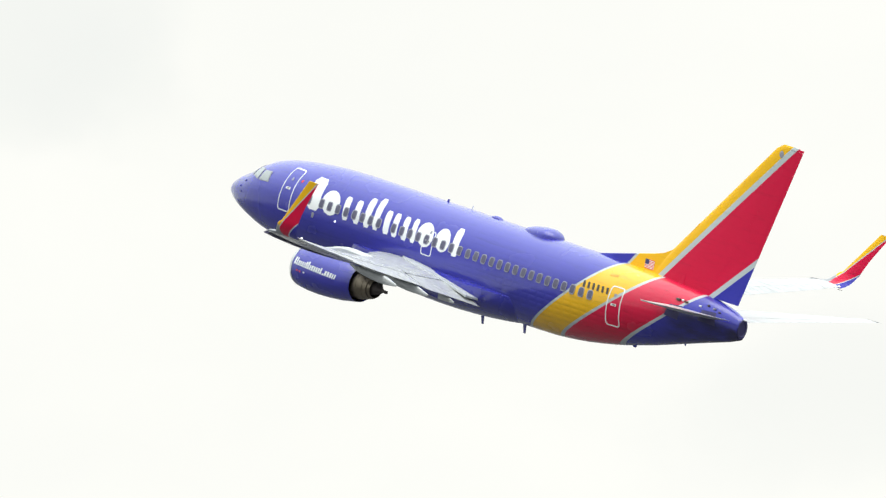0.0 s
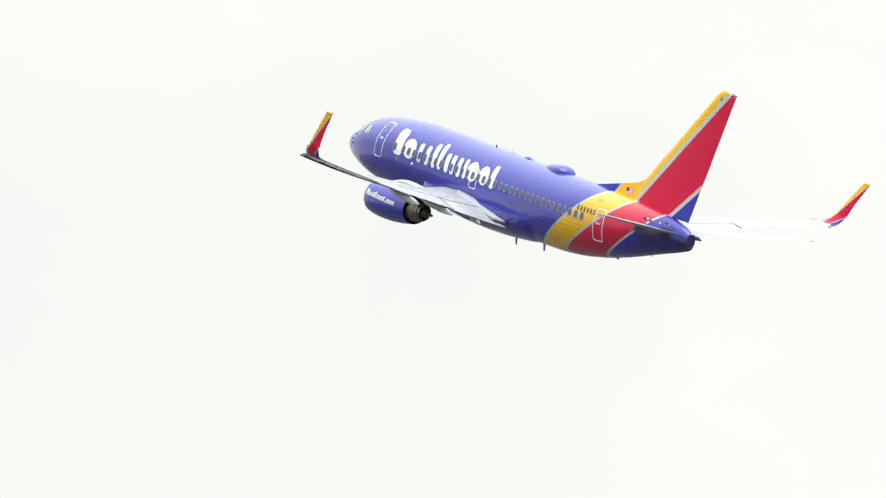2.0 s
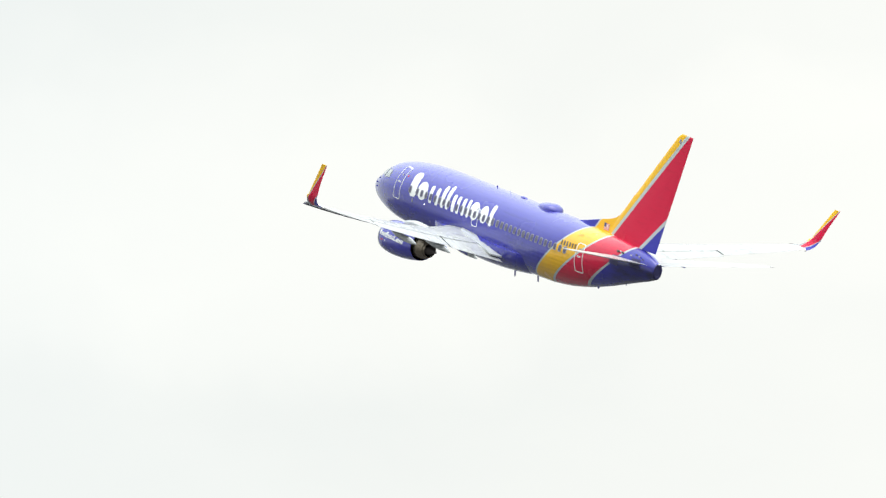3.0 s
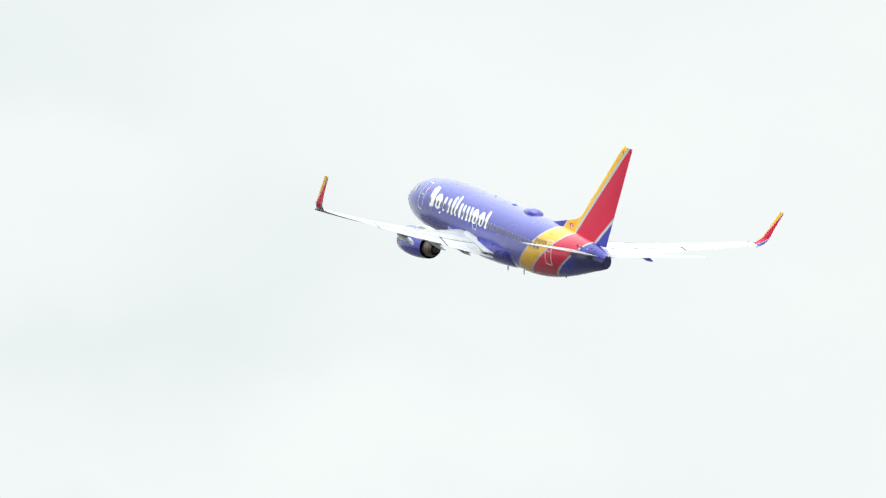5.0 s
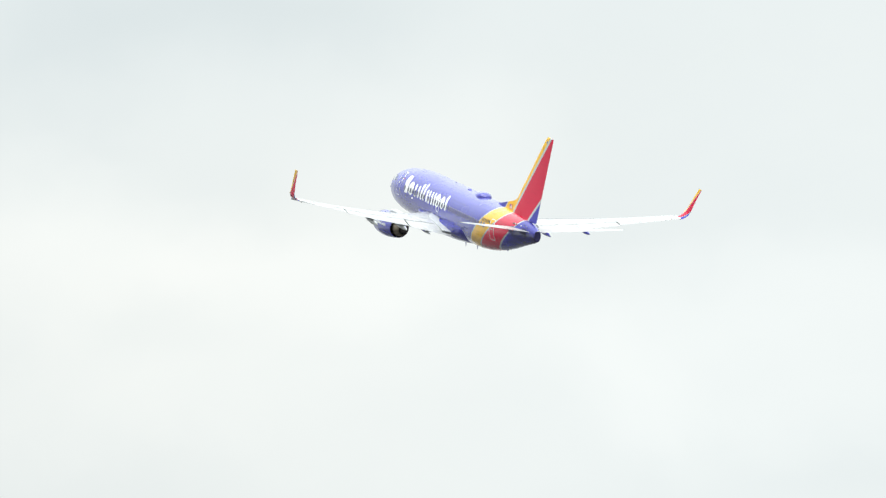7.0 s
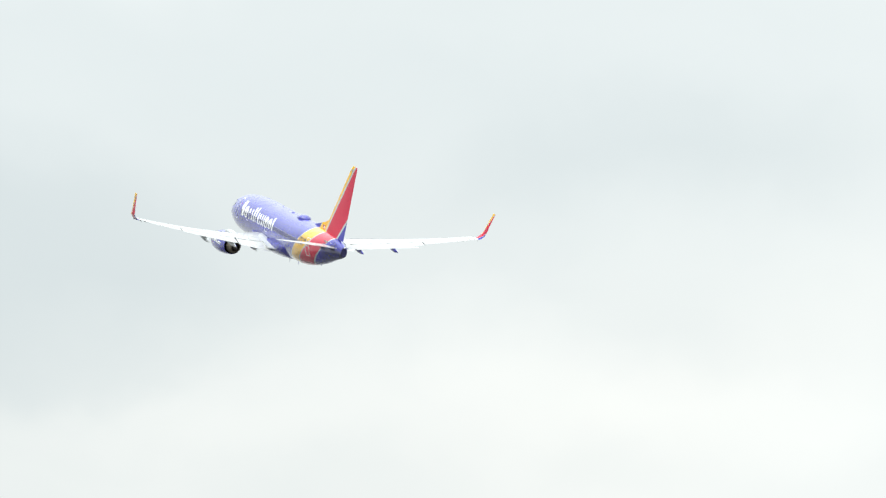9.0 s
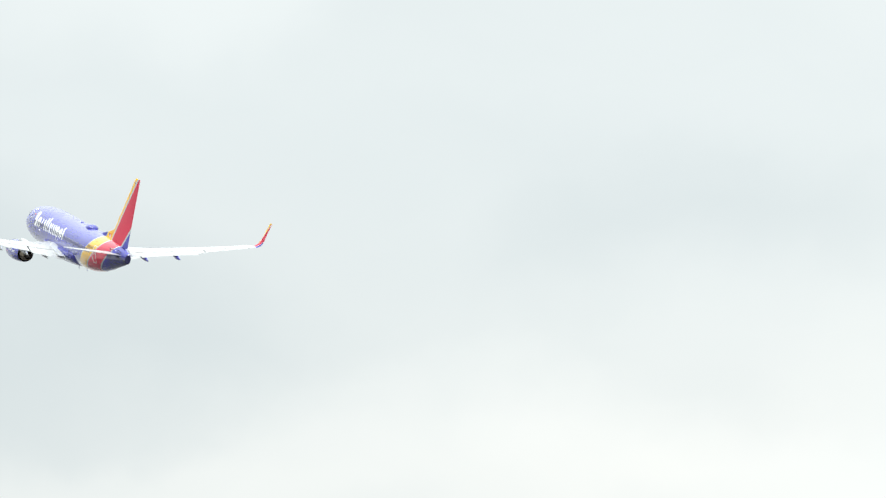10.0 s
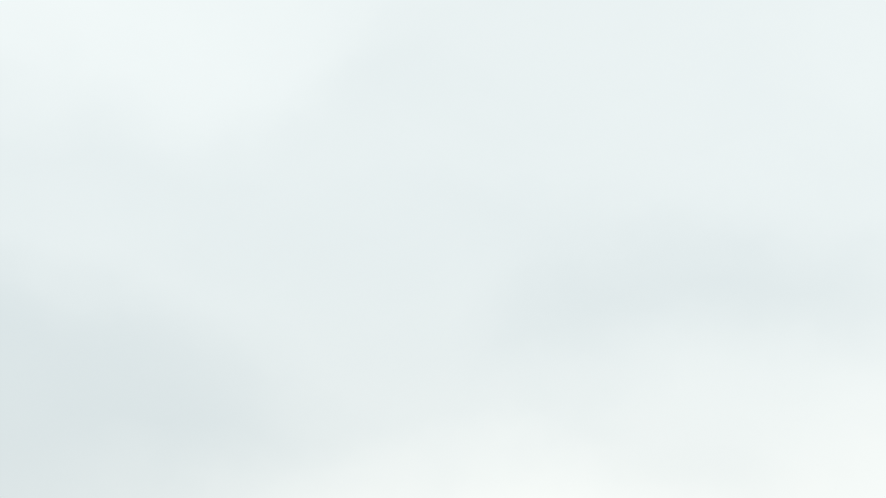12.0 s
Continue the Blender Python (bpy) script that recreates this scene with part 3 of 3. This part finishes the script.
def flag(side):
    """Striped flag with a dark blue corner."""
    def at(u, v):
        s = 25.92 + 0.56 * u - 0.02 * v
        z = 1.93 + 0.40 * v
        y = 0.03 + 0.15 * ((s - 22.9) / 5.6)
        return s, side * (y * 1.12 + 0.012), z

    def tile(u0, u1, v0, v1, mat, name, out=0.0):
        c = [at(u0, v0), at(u1, v0), at(u1, v1), at(u0, v1)]
        c = [(s, y + side * out, z) for s, y, z in c]
        part(name, c + [(s, y - side * 0.03, z) for s, y, z in c], [[0, 1, 2, 3], [4, 5, 6, 7], [0, 1, 5, 4], [1, 2, 6, 5], [2, 3, 7, 6], [3, 0, 4, 7]], mat, fin, smooth=False)

    for k in range(13):
        tile(0, 1, k / 13, (k + 1) / 13, M_REDMARK if k % 2 == 0 else M_WHITE, "flag_stripe")
    tile(0, 0.42, 6 / 13, 1, M_NAVY, "flag_corner", 0.006)


for side in (1, -1):
    lamp_cover(side)
    flag(side)


def tailplane(side):
    def ring(y, c0, c1, turn=-0.06):
        k = (y - 0.6) / 6.4
        a, b = 28.05 + 4.6 * k, 31.95 + 1.5 * k
        ch, z = b - a, 0.86 + 0.86 * k
        return [(a + u * ch, y * side, z - v * ch * 0.8 - (u - 0.4) * ch * turn) for u, v in foil(c0, c1, 0.08)]
    root = part("tailplane", *loft([ring(y, 0, 0.70) for y in steps(0.3, 6.96, 8)] ), M_STAB, label="light grey swept tailplane")
    part("elevator", *loft([ring(y, 0.705, 1.0) for y in steps(0.62, 6.88, 7)]), M_STAB, root, "light grey elevator")
    part("leading_edge", *loft([[(s - 0.012, y, z) for s, y, z in ring(y, 0, 0.07)] for y in steps(1.0, 6.85, 6)]), M_BARE, root, "bare metal leading edge")
    part("tip_fairing", *loft([[(s + (0.12 if e else 0), y, z + 0.01) for s, y, z in ring(6.96 + e, 0, 1.0)] for e in (0, 0.06)]), M_STAB, root)
    # trim seal and jack fittings on the body side
    for s, z, r, long_, mat in ((29.0, 1.2, 0.06, 0.10, M_INK), (29.22, 1.22, 0.05, 0.05, M_WHITE), (29.42, 1.19, 0.05, 0.08, M_INK), (30.15, 1.2, 0.035, 0.06, M_WHITE), (30.5, 1.3, 0.04, 0.05, M_INK), (30.85, 1.24, 0.05, 0.07, M_FRAME), (31.15, 1.16, 0.03, 0.06, M_INK)):
        p = skin(s, z, 0.03)
        c = Vector((p.x, p.y * side, p.z))
        part("hinge_fitting", *loft([[(c.x + d, c.y + r * math.cos(a), c.z + r * math.sin(a)) for a in (j * math.tau / 8 for j in range(8))] for d in (-long_, long_)]), mat, root, "small hinge fitting")
    # worn rubbing plates where the root sweeps over the body
    for c in (((28.5, 0.42), (29.2, 0.36), (29.3, 0.98), (28.65, 0.94)), ((30.2, 0.60), (31.1, 0.56), (31.0, 1.12), (30.3, 1.08))):
        plate(quad(*c), "rubbing_plate", M_TAILEND, root, "dark sooty metal rubbing plate", 0.008, side)


tailplane(1)
tailplane(-1)

# tail cone end
half, mid, top, bottom = section(32.2)
part("exhaust_outlet", *loft([[(s, r * half * math.cos(a), mid + r * (top - bottom) * 0.5 * math.sin(a)) for a in (j * math.tau / 24 for j in range(24))] for s, r in ((32.12, 0.99), (32.24, 0.90), (32.235, 0.66), (32.206, 0.6))]), M_TAILEND, label="sooty auxiliary power outlet in the tail cone")

part("tail_lamp", *loft([[(32.2 + d, r * math.cos(a), 1.13 + r * math.sin(a)) for a in (j * math.tau / 10 for j in range(10))] for d, r in ((-0.1, 0.05), (0.05, 0.05), (0.1, 0.03))]), M_LAMP, label="clear lamp on the tail cone")

# ---- fuselage details ----
# the airline's name as plain shapes: bars (station and height of the foot, top height, width), ovals (centre, half width, half height)
NAME_BARS = [(7.14, -0.08, 1.33, 0.78), (9.22, -0.06, 0.96, 0.36), (9.94, -0.06, 0.96, 0.36), (10.61, -0.06, 1.22, 0.38), (11.18, -0.04, 1.34, 0.36), (11.86, -0.06, 0.96, 0.36), (12.40, -0.06, 0.96, 0.34), (13.02, -0.06, 0.96, 0.34), (13.58, -0.04, 1.0, 0.30), (16.24, -0.02, 1.2, 0.40)]
NAME_OVALS = [(8.13, 0.46, 0.56, 0.54), (14.24, 0.48, 0.50, 0.53), (15.34, 0.49, 0.44, 0.51)]
NAME_LEAN = 0.14


def oval(s0, z0, a, b, lean):
    def f(u, v):
        q = -math.cos(math.pi * (0.04 + 0.92 * v))
        return s0 - lean * b * q + (2 * u - 1) * a * (1 - q * q) ** 0.5, z0 + b * q
    return f


def blister(name, s0, s1, half_w, tall, base, mat, label, blunt=0.5):
    rings = []
    for k in range(15):
        u = k / 14
        f = (math.sin(math.pi * min(1.0, u * 0.5 / (1 - blunt) if u < 1 - blunt else 0.5 + 0.5 * (u - (1 - blunt)) / blunt)) + 0.001) ** 0.62
        s = s0 + (s1 - s0) * u
        rings.append([(s, half_w * f * math.cos(a), base + tall * f * math.sin(a) ** 0.8 if math.sin(a) > 0 else base - 0.2) for a in (math.pi * j / 16 for j in range(17))])
    part(name, *loft(rings), mat, label=label)


blister("antenna_dome", 18.32, 20.66, 0.62, 0.42, 1.80, M_BLUE, "blue teardrop antenna radome on the roof", 0.32)
blister("roof_blister", 16.15, 16.95, 0.16, 0.13, 1.85, M_BLUE, "small blue roof antenna", 0.5)


def blade(name, s, z, tall, chord, mat, label, y=0.0, rake=0.25):
    up = 1 if tall > 0 else -1
    rings = []
    for k, w in ((0, 1.0), (0.5, 0.85), (1, 0.6)):
        rings.append([(s + rake * k * abs(tall) + chord * w * (u - 0.5), y + v * chord * w, z + tall * k) for u, v in foil(0, 1, 0.16)])
    part(name, *loft(rings), mat, label=label)


blade("roof_antenna", 13.38, 1.85, 0.15, 0.17, M_BLUE, "dark blue blade antenna on the roof")
blade("roof_antenna", 14.9, 1.84, 0.22, 0.12, M_WHITE, "pale blade antenna on the roof")
blade("belly_antenna", 16.9, -2.35, -0.38, 0.22, M_BLUE, "blue blade antenna under the belly")
blade("belly_antenna", 19.5, -2.08, -0.44, 0.24, M_BLUE, "blue blade antenna under the belly")
blade("drain_mast", 26.2, -1.38, -0.14, 0.3, M_BLUE, "short drain mast under the tail")
blade("drain_mast", 29.1, -0.56, -0.18, 0.14, M_BLUE, "short drain mast under the tail")


def cabin_window():
    """One window surround with its pane, about the origin on the left flank."""
    def ring(a, b, out):
        pts = []
        for k in range(20):
            t = k * math.tau / 20
            c, s_ = math.cos(t), math.sin(t)
            u, v = math.copysign(abs(c) ** 0.55, c) * a, math.copysign(abs(s_) ** 0.55, s_) * b
            p = skin(15.0, WINDOW_Z + v, out)
            pts.append((MID + u, p.y - skin(15.0, WINDOW_Z).y, p.z - WINDOW_Z))
        return pts
    v, f = loft([ring(0.16, 0.22, -0.01), ring(0.155, 0.215, 0.018), ring(0.125, 0.18, 0.022), ring(0.118, 0.172, 0.006)], caps=False)
    frame_ob = part("window", v, f, M_FRAME, label="rounded cabin window with a grey surround")
    v, f = loft([ring(0.122, 0.176, 0.014), ring(0.06, 0.09, 0.015)], caps=False)
    pane = part("pane", v, f + [[20 + k for k in range(20)]], M_PANE, frame_ob, "dark acrylic pane")
    return frame_ob, pane


WINDOW_Z = 0.30
first, pane = cabin_window()
WINDOWS = [6.8] + [7.62 + 0.53 * k for k in range(8)] + [12.28 + 0.53 * k for k in range(9)] + [17.06 + 0.5015 * k for k in range(16)]


def put_window(w, s, side):
    p = skin(s, WINDOW_Z)
    ahead, behind = skin(s - 0.3, WINDOW_Z), skin(s + 0.3, WINDOW_Z)
    lean = math.degrees(math.atan2(ahead.y - behind.y, 0.6))
    w.matrix_basis = pose(MID - s, p.y * side, WINDOW_Z, 0, 0, lean if side > 0 else 180 - lean)


for side in (1, -1):
    for s in WINDOWS:
        w = first if (side == 1 and s == WINDOWS[0]) else None
        if w is None:
            w = first.copy()
            scene.collection.objects.link(w)
            w.parent = airliner
            q = pane.copy()
            scene.collection.objects.link(q)
            q.parent = w
        put_window(w, s, side)


def outline_door(name, s0, s1, z0, z1, mat_line, label, side, lean=0.0, wide=0.045):
    """A flush door with a painted outline of rounded corners, and its handle."""
    def border(inset):
        """Points of a rounded rectangle, close enough together to follow the skin."""
        a, b, r = (s1 - s0) / 2 - inset, (z1 - z0) / 2 - inset, 0.13 - inset * 0.7
        pts = []
        for cx, cz, t0 in ((a - r, b - r, 0), (r - a, b - r, 90), (r - a, r - b, 180), (a - r, r - b, 270)):
            pts += [(cx + r * math.cos(radians(t0 + 30 * k)), cz + r * math.sin(radians(t0 + 30 * k))) for k in range(4)]
        full = []
        for p, q in zip(pts, pts[1:] + pts[:1]):
            n = 12 if math.hypot(q[0] - p[0], q[1] - p[1]) > 0.25 else 1
            full += [(p[0] + (q[0] - p[0]) * k / n, p[1] + (q[1] - p[1]) * k / n) for k in range(n)]
        return [((s0 + s1) / 2 + u + lean * v, (z0 + z1) / 2 + v) for u, v in full]

    rings = []
    for inset, out in ((0.0, -0.01), (0.0, 0.014), (wide, 0.014), (wide, -0.01)):
        rings.append([(p.x, p.y * side, p.z) for p in (skin(s, z, out) for s, z in border(inset))])
    ob = part(name, *loft(rings, caps=False), mat_line, label=label)
    c = (s0 + s1) / 2
    zc = (z0 + z1) / 2
    plate(quad((c - 0.14, zc + 0.02), (c + 0.14, zc + 0.02), (c + 0.14, zc + 0.12), (c - 0.14, zc + 0.12)), "handle", M_WHITE, ob, "pale door handle recess", 0.014, side)
    plate(quad((c - 0.05, zc + 0.045), (c + 0.1, zc + 0.045), (c + 0.1, zc + 0.09), (c - 0.05, zc + 0.09)), "handle_lever", M_INK, ob, "dark handle lever", 0.02, side)
    plate(quad((c - 0.06, zc + 0.42), (c + 0.05, zc + 0.42), (c + 0.05, zc + 0.55), (c - 0.06, zc + 0.55)), "door_port", M_FRAME, ob, "small viewing port", 0.014, side)
    return ob


for side in (1, -1):
    outline_door("entry_door", 4.86, 5.66, -0.56, 1.36, M_WHITE, "forward cabin door with a white painted outline", side)
    outline_door("service_door", 25.55, 26.28, -0.74, 0.98, M_WHITE, "aft cabin door with a white painted outline", side, 0.02)
    outline_door("emergency_exit", 14.2, 14.86, -0.38, 0.72, M_WHITE, "overwing exit hatch with a white outline", side, wide=0.04)
    # cockpit glazing
    for c in (((2.98, 0.34), (3.78, 0.40), (3.66, 0.86), (3.06, 0.82)), ((2.32, 0.42), (2.92, 0.35), (2.98, 0.84), (2.42, 0.86)), ((1.72, 0.46), (2.26, 0.44), (2.36, 0.92), (1.92, 0.68))):
        w = plate(quad(*c), "cockpit_window", M_FRAME, airliner, "grey-framed cockpit window", 0.012, side)
        m = [sum(v[k] for v in c) / 4 for k in (0, 1)]
        inner = [tuple(m[k] + 0.86 * (v[k] - m[k]) for k in (0, 1)) for v in c]
        plate(quad(*inner), "cockpit_pane", M_GLASS, w, "reflecting windscreen glass", 0.022, side)
    plate(stroke(5.88, 0.86, 5.9, 0.98, 0.12), "heart_marking", M_REDMARK, airliner, "small red and silver painted marking", 0.012, side)
    for s_, z_ in ((1.55, -0.28), (1.85, 0.02), (1.75, -0.5)):
        plate(stroke(s_, z_, s_ + 0.01, z_ + 0.09, 0.08), "probe", M_BLUE, airliner, "small blue air data probe", 0.04, side, 0.06)
    plate(stroke(7.2, -0.42, 7.22, -0.18, 0.14), "service_port", M_FRAME, airliner, "oval grey service port", 0.012, side)
    plate(stroke(8.66, -0.29, 8.69, -0.21, 0.08), "wing_inspection_lamp", M_GLOW, airliner, "clear wing inspection lamp", 0.02, side)
    # registration as plain bars
    for k in range(6):
        s = 24.08 + 0.265 * k
        plate(stroke(s + 0.04, 0.54, s - 0.02, 0.82, 0.12), "registration_bar", M_INK, airliner, "dark painted bar", 0.012, side)
    plate(quad((25.1, 1.3), (25.5, 1.34), (25.48, 1.42), (25.08, 1.38)), "small_marking", M_FAINT, airliner, "faint red painted marking", 0.012, side)
    for s0, z0, z1, w in NAME_BARS:
        plate(stroke(s0, z0, s0 - NAME_LEAN * (z1 - z0), z1, w), "name_bar", M_WHITE, airliner, "white slanted painted bar", 0.006, side)
    for s0, z0, a, b in NAME_OVALS:
        plate(oval(s0, z0, a, b, NAME_LEAN), "name_oval", M_WHITE, airliner, "white painted oval", 0.006, side)


def motions():
    """The airliner climbs away at a steady speed."""
    # seconds, place, bank, nose-up pitch and heading in degrees
    rows = [
        (0.0, 219.00, 498.43, 69.18, -0.898, 19.015, 111.928),
        (0.5, 204.72, 535.04, 78.54, -0.682, 19.001, 112.006),
        (1.0, 190.48, 571.65, 87.96, -0.287, 18.861, 112.081),
        (1.5, 176.27, 608.27, 97.44, 0.145, 18.646, 112.090),
        (2.0, 162.10, 644.89, 106.97, 0.012, 18.825, 111.868),
        (2.5, 147.96, 681.51, 116.57, -0.644, 19.504, 111.792),
        (3.0, 133.86, 718.13, 126.22, -0.926, 19.831, 111.740),
        (3.5, 119.79, 754.76, 135.94, -0.914, 19.869, 111.625),
        (4.0, 105.76, 791.38, 145.71, -0.900, 19.906, 111.514),
        (4.5, 91.77, 828.01, 155.55, -0.885, 19.940, 111.406),
        (5.0, 77.81, 864.65, 165.44, -0.869, 19.974, 111.302),
        (5.5, 63.89, 901.28, 175.39, -1.046, 20.097, 111.015),
        (6.0, 50.00, 937.92, 185.40, -1.243, 20.397, 110.999),
        (6.5, 36.15, 974.56, 195.47, -1.322, 20.598, 111.075),
        (7.0, 22.33, 1011.21, 205.61, -1.288, 20.606, 110.917),
        (7.5, 8.55, 1047.85, 215.79, -1.253, 20.613, 110.762),
        (8.0, -5.20, 1084.50, 226.04, -1.218, 20.619, 110.611),
        (8.5, -18.91, 1121.15, 236.35, -1.142, 20.594, 110.699),
        (9.0, -32.58, 1157.81, 246.72, -1.164, 20.694, 110.775),
        (9.5, -46.22, 1194.46, 257.15, -1.140, 20.775, 110.974),
        (10.0, -59.82, 1231.12, 267.63, -1.119, 20.739, 111.139),
        (10.5, -73.39, 1267.79, 278.18, -1.246, 20.913, 110.944),
        (11.0, -86.93, 1304.45, 288.78, -1.309, 21.116, 110.731),
        (11.5, -100.42, 1341.12, 299.45, -1.339, 21.201, 110.708),
        (12.0, -113.88, 1377.79, 310.17, -1.368, 21.286, 110.688),
    ]
    walk(airliner, [(t, pose(x, y, z, bank, -pitch, heading)) for t, x, y, z, bank, pitch, heading in rows])


motions()
